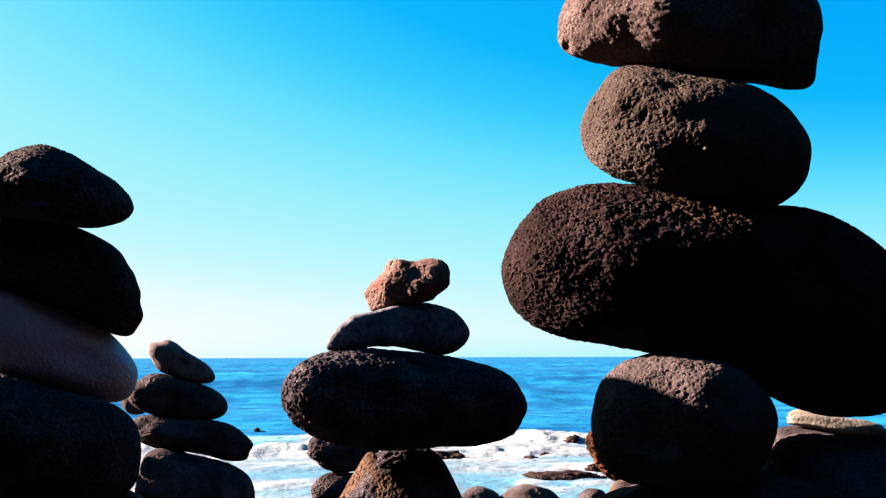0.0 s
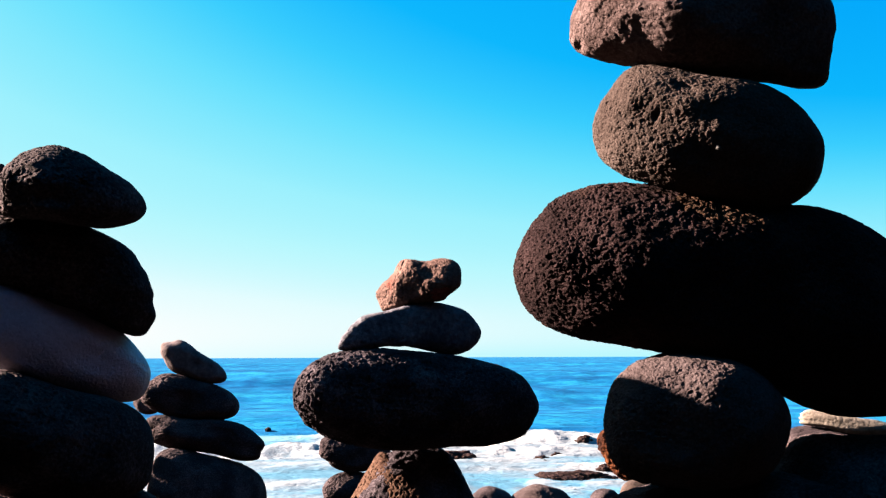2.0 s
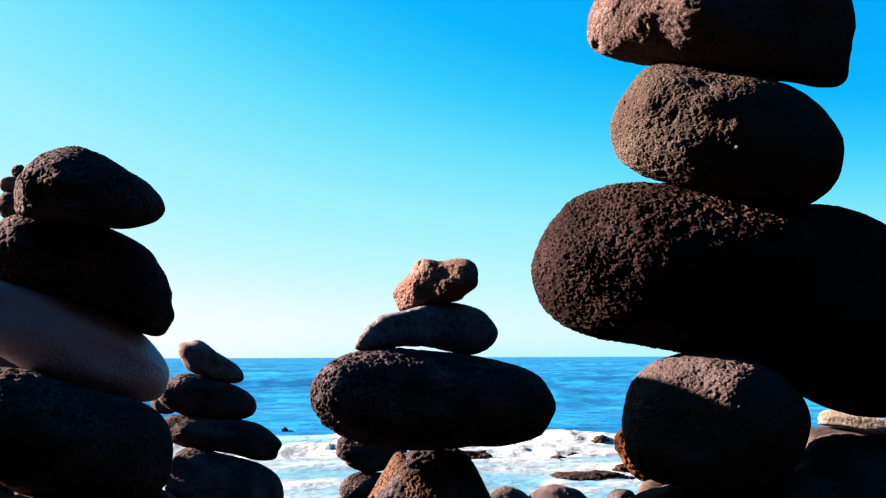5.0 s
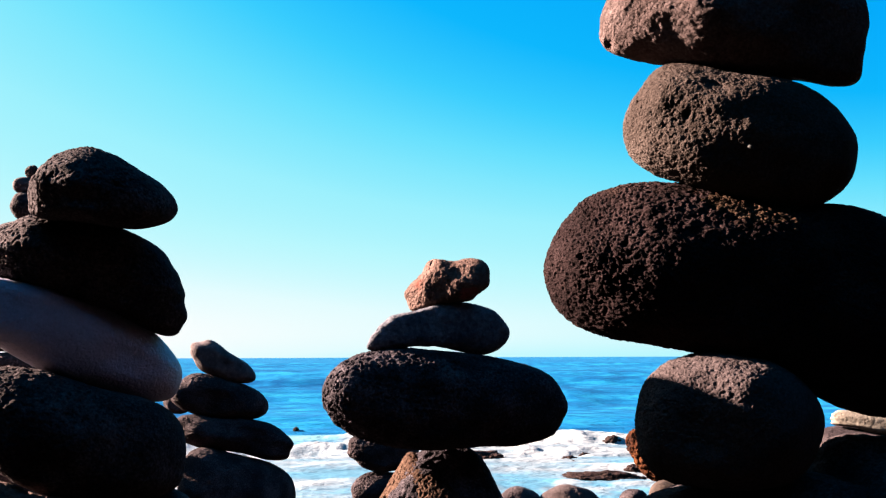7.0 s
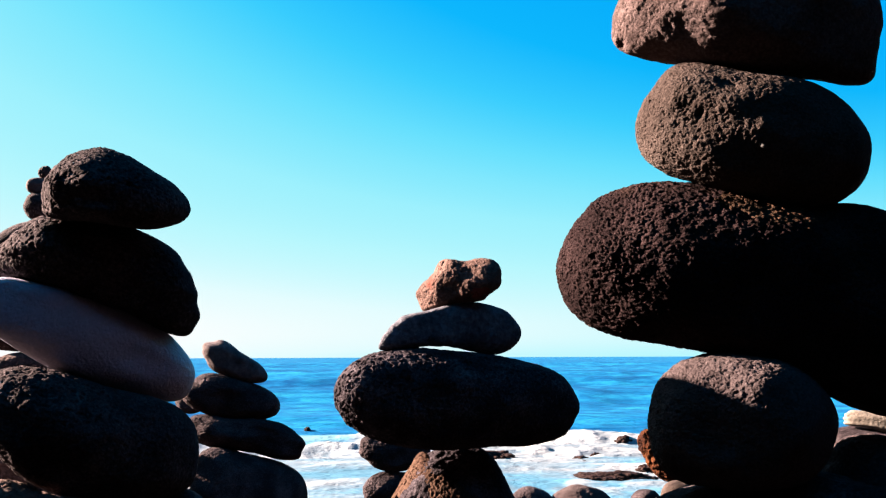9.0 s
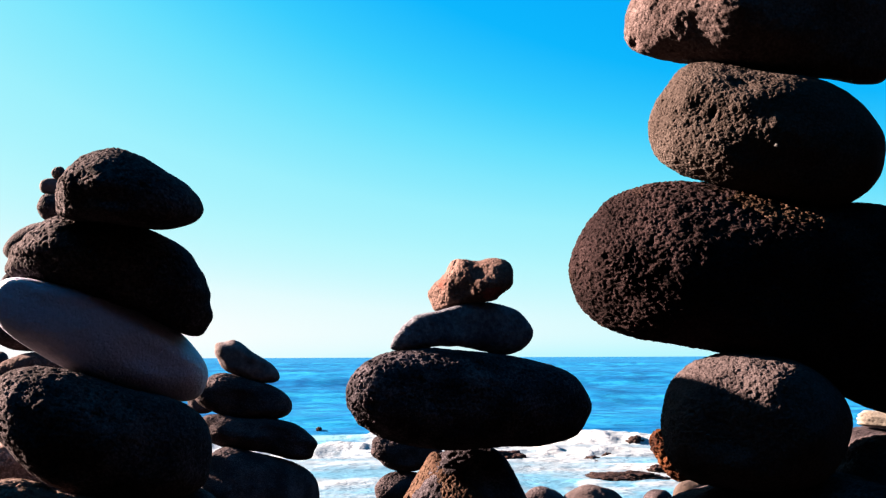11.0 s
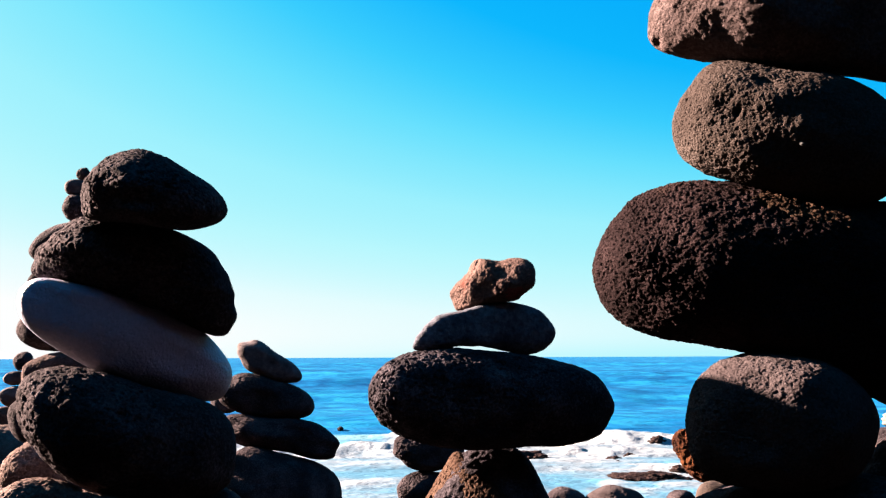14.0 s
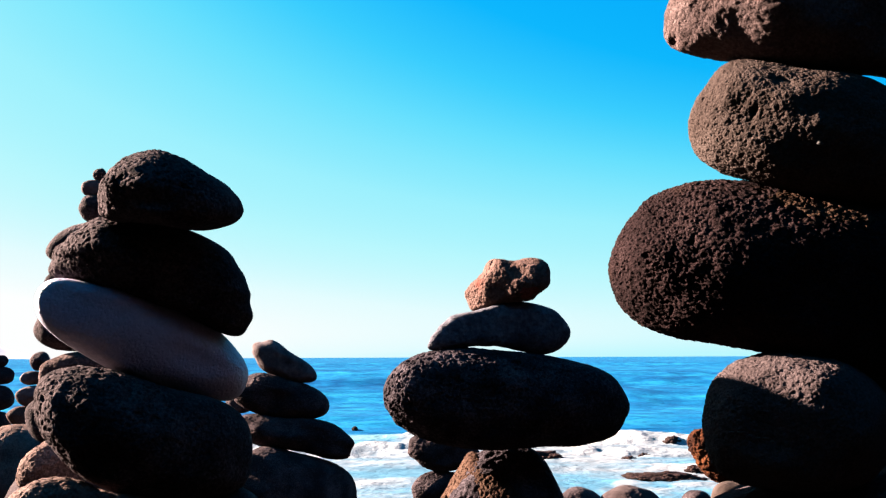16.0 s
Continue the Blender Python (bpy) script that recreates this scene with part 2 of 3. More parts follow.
def ground_height(x, y):
    slope = np.interp(y, [-60, -3, 3.0, 4.2, 6, 10, 16, 24, 60], [0.6, 0.05, 0.0, -0.2, -0.5, -1.2, -2.15, -2.9, -6])
    return slope


def build_ground():
    xs = np.linspace(-60, 60, 181)
    ys = np.concatenate([np.linspace(-60, -4, 40), np.linspace(-3.6, 16, 99), np.linspace(17, 60, 30)])
    gx, gy = np.meshgrid(xs, ys)
    p = np.stack([gx.ravel(), gy.ravel(), np.zeros(gx.size)], 1)
    p[:, 2] = ground_height(p[:, 0], p[:, 1]) + 0.05 * fractal(p * 0.9, 3, 5) - 0.06
    ob = new("ground", mesh_of("ground", p, grid_faces(len(ys), len(xs)), cobble_skin))
    return tagged(ob, "dark lava cobble beach sloping to the sea", "ground", kind="structure")


def build_sea():
    ang = np.radians(np.concatenate([np.linspace(-110, -33, 30), np.linspace(-32, 24, 330), np.linspace(25, 110, 30)]))
    rad = np.concatenate([np.linspace(9, 19, 30), np.arange(19.1, 46, 0.1), np.geomspace(46.3, 400, 170), np.geomspace(420, 4600, 40)])
    A, R = np.meshgrid(ang, rad)
    x, y = (R * np.sin(A)).ravel(), (R * np.cos(A)).ravel()
    p = np.stack([x, y, np.zeros(x.size)], 1)
    wob = 2.2 * value_noise(np.stack([x * 0.09, y * 0, y * 0], 1), 3) + 0.5 * value_noise(np.stack([x * 0.5, y * 0, y * 0], 1), 4)
    z = 0.05 * fractal(p * np.array([0.35, 0.8, 1]), 4, 8)
    # open-sea swell in long crests
    for wl_, amp, ph in ((14.0, 0.13, 0.3), (23.0, 0.20, 1.1), (41.0, 0.25, 2.0)):
        z += amp * np.sin((y + 1.6 * wob + 0.05 * x) * 2 * math.pi / wl_ + ph) * np.clip((y - 34) / 25, 0, 1)
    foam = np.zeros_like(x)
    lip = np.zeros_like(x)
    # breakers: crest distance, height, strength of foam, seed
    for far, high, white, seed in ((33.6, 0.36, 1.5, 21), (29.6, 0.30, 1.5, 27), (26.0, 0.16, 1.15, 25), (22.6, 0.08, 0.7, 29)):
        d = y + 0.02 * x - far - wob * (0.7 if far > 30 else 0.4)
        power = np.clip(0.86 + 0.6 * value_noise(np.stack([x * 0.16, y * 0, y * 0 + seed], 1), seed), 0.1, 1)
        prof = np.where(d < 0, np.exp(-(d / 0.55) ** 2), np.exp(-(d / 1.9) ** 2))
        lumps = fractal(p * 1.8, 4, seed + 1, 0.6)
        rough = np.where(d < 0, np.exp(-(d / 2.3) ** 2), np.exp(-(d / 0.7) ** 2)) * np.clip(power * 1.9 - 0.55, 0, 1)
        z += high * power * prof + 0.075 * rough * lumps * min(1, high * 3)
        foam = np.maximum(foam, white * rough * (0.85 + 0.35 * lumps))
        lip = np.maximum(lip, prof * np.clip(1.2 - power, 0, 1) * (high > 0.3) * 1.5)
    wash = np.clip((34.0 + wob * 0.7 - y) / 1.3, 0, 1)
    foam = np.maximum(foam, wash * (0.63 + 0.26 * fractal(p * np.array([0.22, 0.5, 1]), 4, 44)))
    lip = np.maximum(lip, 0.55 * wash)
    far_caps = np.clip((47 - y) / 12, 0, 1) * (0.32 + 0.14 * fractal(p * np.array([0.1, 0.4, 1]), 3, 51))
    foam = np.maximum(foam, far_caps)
    p[:, 2] = SEA + z * np.clip(1.2 - R.ravel() / 4000, 0.05, 1)
    me = mesh_of("sea", p, grid_faces(len(rad), len(ang)), sea_water)
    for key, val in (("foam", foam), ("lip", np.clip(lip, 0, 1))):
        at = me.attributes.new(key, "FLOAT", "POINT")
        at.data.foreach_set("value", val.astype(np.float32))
    return tagged(new("water", me), "blue sea with white surf breaking near the shore", "sea", kind="structure")


def build_sky_block():
    """An unseen steep bank added behind and beside the camera to block sky light."""
    ang = np.radians(np.linspace(42, 278, 160))
    up = np.linspace(0, 1, 40)
    A, H = np.meshgrid(ang, up)
    rings = []
    for r0, seed in ((4.2, 61), (8.0, 67)):
        q = np.stack([np.sin(A).ravel(), np.cos(A).ravel(), H.ravel()], 1)
        r = r0 + 0.9 * H.ravel() + 0.55 * fractal(q * np.array([4, 4, 3.0]), 5, seed)
        top = 5.9 + 1.0 * fractal(np.stack([A.ravel() * 3, A.ravel() * 0, A.ravel() * 0], 1), 3, 71)
        rings.append(np.stack([q[:, 0] * r, q[:, 1] * r, -0.6 + q[:, 2] * top], 1))
    n = A.size
    rows, cols = A.shape
    f = grid_faces(rows, cols)
    faces = [*f.tolist(), *(f[:, ::-1] + n).tolist()]
    last = (rows - 1) * cols
    for c in range(cols - 1):
        faces.append([last + c, last + c + 1, n + last + c + 1, n + last + c])
    for r in range(rows - 1):
        for c in (0, cols - 1):
            a, b = r * cols + c, (r + 1) * cols + c
            faces.append([a, b, n + b, n + a])
    ob = new("cliff", mesh_of("cliff", np.vstack(rings), faces, sky_block_skin))
    return tagged(ob, "unseen steep dark bank added behind the beach to block sky light", "cliff", kind="structure")


def build_hill():
    """A headland across the bay, its haze put in as a glow of the material."""
    cols, rows = 80, 10
    u, v = np.meshgrid(np.linspace(0, 1, cols), np.linspace(0, 1, rows))
    az = np.radians(-62 + 37.6 * u)
    ridge = np.interp(u, [0, 0.3, 0.6, 0.85, 0.94, 0.975, 1.0], [120, 150, 120, 90, 48, 22, 1]) * (1 + 0.18 * fractal(np.stack([u.ravel() * 9, u.ravel() * 0, u.ravel() * 0], 1), 4, 81).reshape(u.shape))
    r = 4100 + 350 * v
    z = SEA - 1 + ridge * np.sin(v * math.pi)
    p = np.stack([(r * np.sin(az)).ravel(), (r * np.cos(az)).ravel(), z.ravel()], 1)
    ob = new("backdrop_headland", mesh_of("headland", p, grid_faces(rows, cols), hill_haze_glow))
    return tagged(ob, "headland on the horizon, paled by a haze glow", "headland", kind="structure")


build_ground()
build_sea()
build_sky_block()
build_hill()

# ---- the stones ----
count = 0
SEAWARD = np.array([-0.75, -0.64, 0.18])
# open pores of each kind of stone: spacing and depth in metres, how craggy, share of cells with a pore, share with a large hole, height of the lumps
PORES = {lava_red: (0.0028, 0.0017, 1.1, 0.68, 0.045, 0.0004), lava_grey: (0.0027, 0.0007, 1.4, 0.50, 0.03, 0.0006), lava_brown: (0.0036, 0.0006, 1.3, 0.40, 0.02, 0.0006),
         lava_warm: (0.0044, 0.0012, 1.3, 0.50, 0.03, 0.0012), lava_mauve: (0.0032, 0.0010, 1.5, 0.50, 0.03, 0.0007), lava_dark: (0.0050, 0.0019, 0.8, 0.75, 0.04, 0.0007), lava_black: (0.0092, 0.0040, 0.8, 0.75, 0.05, 0.0010),
         lava_tan: (0.0075, 0.0034, 0.3, 0.90, 0.05, 0.0004), pink_rock: (0.0060, 0.0011, 1.4, 0.40, 0.06, 0.0025), orange_rock: (0.014, 0.006, 1.6, 0.6, 0.15, 0.010)}


def smooth_step(v):
    v = np.clip(v, 0, 1)
    return v * v * (3 - 2 * v)


def pits(u, seed, share):
    """1 inside open pores of uneven size, 0 between them; share: how many of the cells hold one."""
    base = np.floor(u).astype(np.int64)
    best = np.full(len(u), 9.0)
    for a in (-1, 0, 1):
        for b in (-1, 0, 1):
            for c in (-1, 0, 1):
                i, j, k = base[:, 0] + a, base[:, 1] + b, base[:, 2] + c
                d = 0
                for axis, cell in enumerate((i, j, k)):
                    d = d + (cell + 0.5 + 0.45 * hashed(i, j, k, seed + axis) - u[:, axis]) ** 2
                h = hashed(i, j, k, seed + 7) * 0.5 + 0.5
                radius = np.where(h < share, 0.30 + 0.32 * h / share, -1.0)
                best = np.minimum(best, np.sqrt(d) - radius)
    return smooth_step((0.06 - best) / 0.26)


def stone_shape(n, number, at, size, lobes, rough, lean, swells):
    """The worn body: an ellipsoid of that width, depth and height, its outline swelled by lobes, its near face by swells. Gives places and normals."""
    rng = np.random.RandomState(100 + number)
    s = np.hypot(n[:, 0], n[:, 2])
    th = np.arctan2(n[:, 2], n[:, 0])
    r = np.ones(len(n))
    for k, (a, b) in enumerate(lobes, 1):
        r += a * np.cos(k * th) + b * np.sin(k * th)
    full = s * (1.25 - 0.25 * s * s) * (1 + (r - 1) * s ** 1.5)
    hx, hy, hz = (v / 2 for v in size)
    p = np.stack([hx * np.cos(th) * full, hy * n[:, 1], hz * np.sin(th) * full], 1)
    big = hx + hz
    low = fractal(n * 1.3 + number * 3.1, 2, number)
    p[:, 1] *= 1 + 0.16 * low
    skew = (lean + rng.uniform(-0.05, 0.05)) * p[:, 0]
    p *= (1 + skew / math.dist(at, (0, 0, 0.55)))[:, None]
    p[:, 1] += skew
    near = smooth_step(-n[:, 1] * 1.4 + 0.1)
    for x, z, wide, high, out in swells:
        p[:, 1] -= out * near * np.exp(-((p[:, 0] - x) / wide) ** 2 - ((p[:, 2] - z) / high) ** 2)
    normal = n / np.array([hx, hy, hz])
    normal /= np.linalg.norm(normal, axis=1)[:, None]
    p += normal * (rough * big * 0.5 * fractal(p * (5.0 / big) + number * 7.7, 3, number + 5, 0.42))[:, None]
    return p, normal


def stone(name, at, size, turn, lobes, material, level, rough, lean, group, label, swells=()):
    """A weathered stone with lumps and pores, its mesh finest on the side that the wind and the sun have opened."""
    global count
    count += 1
    n, faces = ball(level)
    if level >= 6:
        n = n + 0.62 * SEAWARD
        n = n / np.linalg.norm(n, axis=1)[:, None]
    p, normal = stone_shape(n, count, at, size, lobes, rough, lean, swells)
    if level >= 6:
        worn = 0.15 + 0.85 * smooth_step(n @ SEAWARD * 1.3 + 0.35)
        out = min(0.0007, rough * (size[0] + size[2]) * 0.05) * fractal(p * 110 + count, 3, count + 9, 0.65)
        if material in PORES:
            wide, deep, crag, share, holes, lumps = PORES[material]
            u = p / wide + 0.45 * np.stack([value_noise(p / wide * 0.8 + 31 * i, i) for i in range(3)], 1)
            some = np.clip(0.9 + 0.5 * fractal(p * 18 + count, 2, count + 2), 0.25, 1.3)
            out = out + lumps * worn * fractal(u * 0.22, 3, count + 15, 0.5)
            out = out + deep * worn * (0.5 * crag * fractal(u * 0.6, 2, count + 12, 0.7) - some * (pits(u, count, share) - 0.4))
            out = out - 1.8 * deep * worn * pits(u / 2.4 + 9, count + 3, holes)
            out = out - worn * np.percentile(out / worn, 88)
        p = p + normal * out[:, None]
    ob = new(name, mesh_of(name, p, faces, material))
    ob.matrix_world = pose(*at, turn[0], 0, turn[2]) @ pose(0, 0, 0, 0, turn[1], 0)
    return tagged(ob, label, "stone", group)


stone("block_stone", (0.2802, 1.2000, 0.9195), (0.3001, 0.1342, 0.1413), (16.69, 10.37, -13.14),
      ((-0.024, -0.015), (-0.002, 0.011), (-0.036, -0.060), (-0.066, -0.004), (0.003, 0.011), (-0.010, 0.003), (0.012, 0.021), (0.014, 0.001), (0.001, -0.003), (0.002, -0.003), (-0.004, -0.007), (-0.008, 0.002), (-0.002, -0.001), (0.003, 0.002), (0.004, 0.004)), lava_brown, 7, 0.02, 0.06,
      "stones of the tall stack", "blocky brown lava stone crowning the tall stack",
      ((-0.022, -0.002, 0.050, 0.030, 0.013), (-0.135, -0.047, 0.006, 0.008, -0.012), (-0.070, 0.012, 0.014, 0.009, -0.0020)))
stone("oval_stone", (0.2774, 1.2000, 0.7867), (0.2576, 0.1557, 0.1415), (10.88, 17.45, -13.01),
      ((-0.016, -0.014), (-0.000, 0.006), (-0.001, -0.017), (-0.053, -0.002), (0.019, 0.003), (0.007, 0.009), (-0.009, -0.001), (0.006, -0.002), (-0.001, -0.001), (-0.003, -0.002)), lava_grey, 8, 0.012, 0.06,
      "stones of the tall stack", "oval grey-brown lava stone with pitted face",
      ((-0.020, -0.048, 0.035, 0.030, 0.008), (0.008, 0.012, 0.030, 0.030, 0.004), (-0.0578, 0.0076, 0.0032, 0.0050, -0.006), (-0.0377, 0.0447, 0.012, 0.004, -0.006)))
stone("long_stone", (0.3117, 1.2360, 0.6213), (0.4757, 0.2151, 0.2151), (3.20, 15.64, -14.16),
      ((-0.044, -0.000), (0.037, -0.002), (-0.045, -0.063), (-0.081, 0.009), (0.029, 0.020), (0.010, -0.001), (-0.006, 0.005), (0.004, -0.006), (-0.003, -0.009), (0.002, 0.004), (0.006, 0.002), (-0.003, -0.001), (-0.005, 0.001), (0.000, 0.001), (-0.000, 0.001)), lava_red, 8, 0.014, 0.2,
      "stones of the tall stack", "large long dark reddish-brown pitted lava stone",
      ((-0.103, -0.004, 0.052, 0.042, 0.011), (-0.165, -0.062, 0.020, 0.018, -0.004)))
stone("round_stone", (0.2519, 1.1880, 0.4806), (0.1961, 0.1759, 0.1466), (-3.27, 0.75, -11.97),
      ((-0.016, 0.004), (0.000, -0.003), (0.018, -0.014), (-0.030, 0.006), (0.008, 0.008), (0.003, -0.001), (0.002, 0.004), (0.004, 0.002), (-0.002, -0.002), (0.001, -0.000)), lava_mauve, 8, 0.01, 0.06,
      "stones of the tall stack", "rounded mauve-grey lava stone carrying the long stone")
stone("base_boulder", (0.3314, 1.2240, 0.2099), (0.5069, 0.3394, 0.4243), (-15.01, -19.75, -15.15),
      ((-0.034, 0.056), (0.005, -0.012), (0.013, -0.003), (-0.014, 0.051), (0.003, -0.002), (0.001, -0.002), (0.001, 0.003), (-0.009, -0.004), (-0.000, 0.001), (0.004, 0.002)), lava_dark, 7, 0.02, 0.06,
      "stones of the tall stack", "broad dark boulder under the tall stack")
stone("dark_boulder", (0.4465, 1.2000, 0.2610), (0.2605, 0.1823, 0.4495), (-12.72, -0.00, -20.41),
      ((-0.037, 0.036), (0.001, 0.042), (0.033, 0.060), (-0.046, -0.009), (0.008, -0.016), (-0.003, -0.001), (-0.006, -0.008), (-0.001, 0.000)), lava_dark, 6, 0.015, 0.0,
      "stones of the tall stack", "dark boulder in shade beside the tall stack")
stone("cap_stone", (-0.4405, 1.2491, 0.7393), (0.1627, 0.1800, 0.0863), (8.15, 6.90, 18.94),
      ((0.023, -0.002), (0.008, -0.018), (0.069, -0.099), (-0.016, 0.008), (0.007, 0.025), (0.001, -0.021), (-0.009, 0.001), (0.008, 0.004), (-0.006, -0.008), (-0.002, 0.003), (0.005, 0.001), (-0.001, -0.001), (0.001, 0.002), (0.002, -0.002), (-0.002, 0.001)), lava_dark, 7, 0.012, 0.06,
      "stones of the stack with a pale slab", "dark wedge-shaped lava stone topping the stack",
      ((-0.030, 0.002, 0.022, 0.028, 0.007),))
stone("sloping_stone", (-0.4696, 1.3080, 0.6570), (0.2426, 0.1551, 0.1070), (4.41, 17.86, 19.26),
      ((0.032, 0.022), (0.027, 0.003), (-0.003, -0.144), (-0.091, -0.011), (-0.000, 0.019), (-0.014, 0.005), (-0.001, 0.032), (0.028, 0.004), (-0.003, -0.014), (-0.003, -0.001), (0.000, -0.009), (-0.013, 0.000), (0.002, 0.012), (0.004, -0.000), (0.000, 0.004)), lava_dark, 7, 0.006, 0.06,
      "stones of the stack with a pale slab", "dark sloping lava stone under the cap stone")
stone("pale_slab_stone", (-0.4831, 1.2960, 0.5734), (0.2695, 0.0839, 0.0988), (0.97, 23.75, 19.96),
      ((0.034, 0.005), (0.015, 0.014), (-0.011, -0.013), (-0.019, -0.024), (0.001, -0.001), (-0.008, -0.001), (0.002, 0.007), (-0.002, 0.005), (-0.004, -0.002), (0.002, 0.000)), pale_smooth, 7, 0.003, 0.3,
      "stones of the stack with a pale slab", "smooth pale mauve-grey slanting stone with white specks")
stone("broad_stone", (-0.4760, 1.2840, 0.4608), (0.2639, 0.1717, 0.1374), (-3.74, 19.63, 19.85),
      ((0.031, 0.006), (0.017, 0.012), (-0.005, 0.056), (-0.028, -0.027), (-0.005, -0.027), (0.007, -0.009), (0.008, 0.001), (-0.003, 0.002), (-0.003, 0.001), (-0.002, -0.001)), lava_dark, 7, 0.012, 0.22,
      "stones of the stack with a pale slab", "broad near-black lava stone with pitted end",
      ((-0.062, 0.012, 0.040, 0.022, 0.008),))
stone("brown_stone", (-0.6609, 1.4640, 0.4044), (0.0947, 0.0646, 0.0718), (-5.19, -7.33, 23.89),
      ((0.013, 0.001), (-0.005, -0.000), (-0.038, -0.035), (-0.009, 0.012), (0.007, 0.003), (-0.001, -0.001), (0.006, -0.001), (0.002, 0.003)), lava_warm, 6, 0.012, 0.06,
      "stones of the stack with a pale slab", "round brown lava stone beside the broad stone")
stone("low_stone", (-0.5152, 1.2240, 0.3772), (0.1921, 0.0697, 0.0697), (-7.44, 7.27, 22.33),
      ((0.028, -0.002), (0.047, -0.005), (0.098, 0.003), (-0.026, 0.037), (-0.036, -0.000), (0.002, -0.026), (-0.002, -0.006), (-0.013, 0.006)), lava_warm, 6, 0.012, 0.06,
      "stones of the stack with a pale slab", "flat brown lava stone under the broad stone")
stone("footing_boulder", (-0.4962, 1.2840, 0.1971), (0.3478, 0.3131, 0.3901), (-14.42, -0.00, 20.64),
      ((0.048, 0.022), (0.053, 0.022), (-0.046, 0.064), (-0.097, -0.015), (-0.006, -0.018), (-0.001, -0.013), (0.020, -0.011), (0.024, 0.014)), lava_dark, 6, 0.02, 0.06,
      "stones of the stack with a pale slab", "dark boulder footing under the stack")
stone("pink_stone", (-0.0834, 2.6400, 0.7228), (0.2008, 0.0993, 0.1165), (3.81, -19.59, 1.54),
      ((0.005, 0.005), (0.079, -0.023), (-0.022, -0.081), (0.005, 0.063), (-0.002, 0.030), (-0.036, -0.033), (0.012, 0.003), (0.006, 0.004), (-0.009, 0.012), (0.010, -0.003), (0.003, -0.006), (-0.004, -0.001), (-0.003, -0.000), (-0.001, -0.002), (0.002, 0.002)), pink_rock, 7, 0.024, -0.30,
      "stones of the mid stack", "knobbly pinkish-orange rock on top of the stack")
stone("grey_slab_stone", (-0.0917, 2.6400, 0.6142), (0.3137, 0.0780, 0.1184), (1.39, -3.05, 1.72),
      ((0.013, 0.029), (0.077, -0.043), (-0.131, -0.100), (-0.042, 0.057), (0.057, -0.004), (-0.021, 0.017), (0.019, -0.010), (-0.011, -0.020), (-0.005, 0.016), (0.009, -0.008), (-0.008, 0.006), (0.007, 0.002), (-0.001, -0.008), (-0.005, 0.006), (0.003, -0.003)), grey_slab, 7, 0.016, 0.42,
      "stones of the mid stack", "blue-grey mottled slab-like stone")
stone("flat_oval_stone", (-0.0970, 2.6400, 0.4497), (0.5868, 0.2899, 0.2416), (-2.17, 3.89, 1.84),
      ((0.004, 0.002), (0.011, 0.003), (0.033, 0.000), (-0.037, -0.008), (-0.015, -0.003), (0.000, 0.004), (0.001, 0.004), (0.006, 0.001), (0.002, -0.002), (0.001, 0.001), (0.003, 0.000)), lava_black, 8, 0.014, 0.34,
      "stones of the mid stack", "large flat oval near-black lava stone")
# shaded side of the pointed stone, made as a separate black wedge
stone("wedge_boulder", (-0.0939, 2.7200, 0.1307), (0.3472, 0.2000, 0.3808), (-8.76, -0.00, 1.73),
      ((0.003, 0.010), (-0.027, 0.012), (-0.001, -0.092), (-0.019, -0.005), (0.001, 0.001), (-0.001, 0.002), (-0.003, 0.009), (-0.003, 0.004), (-0.001, -0.008)), lava_black, 6, 0.012, 0.15,
      "stones of the mid stack", "black wedge standing for the shaded side of the pointed stone")
stone("pointed_stone", (-0.1488, 2.7000, 0.1158), (0.2685, 0.2147, 0.3399), (-9.12, -0.00, 2.89),
      ((-0.036, 0.027), (-0.006, -0.007), (0.011, -0.082), (0.002, 0.023), (-0.024, 0.019), (-0.015, -0.013), (0.009, -0.001), (-0.002, 0.014), (-0.003, 0.009), (0.006, -0.009), (0.005, 0.002), (0.004, -0.001), (-0.007, -0.007), (0.002, -0.002), (0.002, -0.001), (-0.003, 0.002), (-0.000, -0.002), (0.002, 0.002), (0.001, 0.003), (-0.001, 0.001)), lava_tan, 7, 0.004, -0.4,
      "stones of the mid stack", "pointed brown lava stone leaning under the flat oval stone")
stone("back_stone", (-0.3437, 3.8400, 0.2278), (0.2422, 0.1165, 0.1294), (-4.78, 6.82, 4.93),
      ((0.003, 0.002), (0.002, -0.000), (0.026, 0.031), (-0.004, -0.006), (-0.001, -0.004), (-0.002, 0.012), (-0.006, 0.000), (-0.016, 0.009)), lava_dark, 6, 0.03, 0.06,
      "stones of the mid stack", "dark lumpy lava stone peeping out behind the stack")
stone("small_round_stone", (-0.3557, 3.8400, 0.1063), (0.1965, 0.1039, 0.1154), (-6.56, -6.99, 5.11),
      ((0.003, 0.001), (-0.014, 0.001), (0.025, -0.017), (-0.010, 0.005), (-0.001, 0.005), (0.006, -0.015), (0.010, -0.011), (0.003, -0.012)), lava_dark, 6, 0.012, 0.06,
      "stones of the mid stack", "small round grey lava stone under the back stone")
stone("back_boulder", (-0.3396, 3.8400, -0.0386), (0.2992, 0.1560, 0.1733), (-8.68, 3.46, 4.87),
      ((0.004, 0.004), (-0.009, 0.006), (0.020, -0.030), (-0.019, -0.012), (-0.002, -0.010), (0.013, -0.005)), lava_dark, 5, 0.015, 0.06,
      "stones of the mid stack", "dark boulder behind the mid stack")
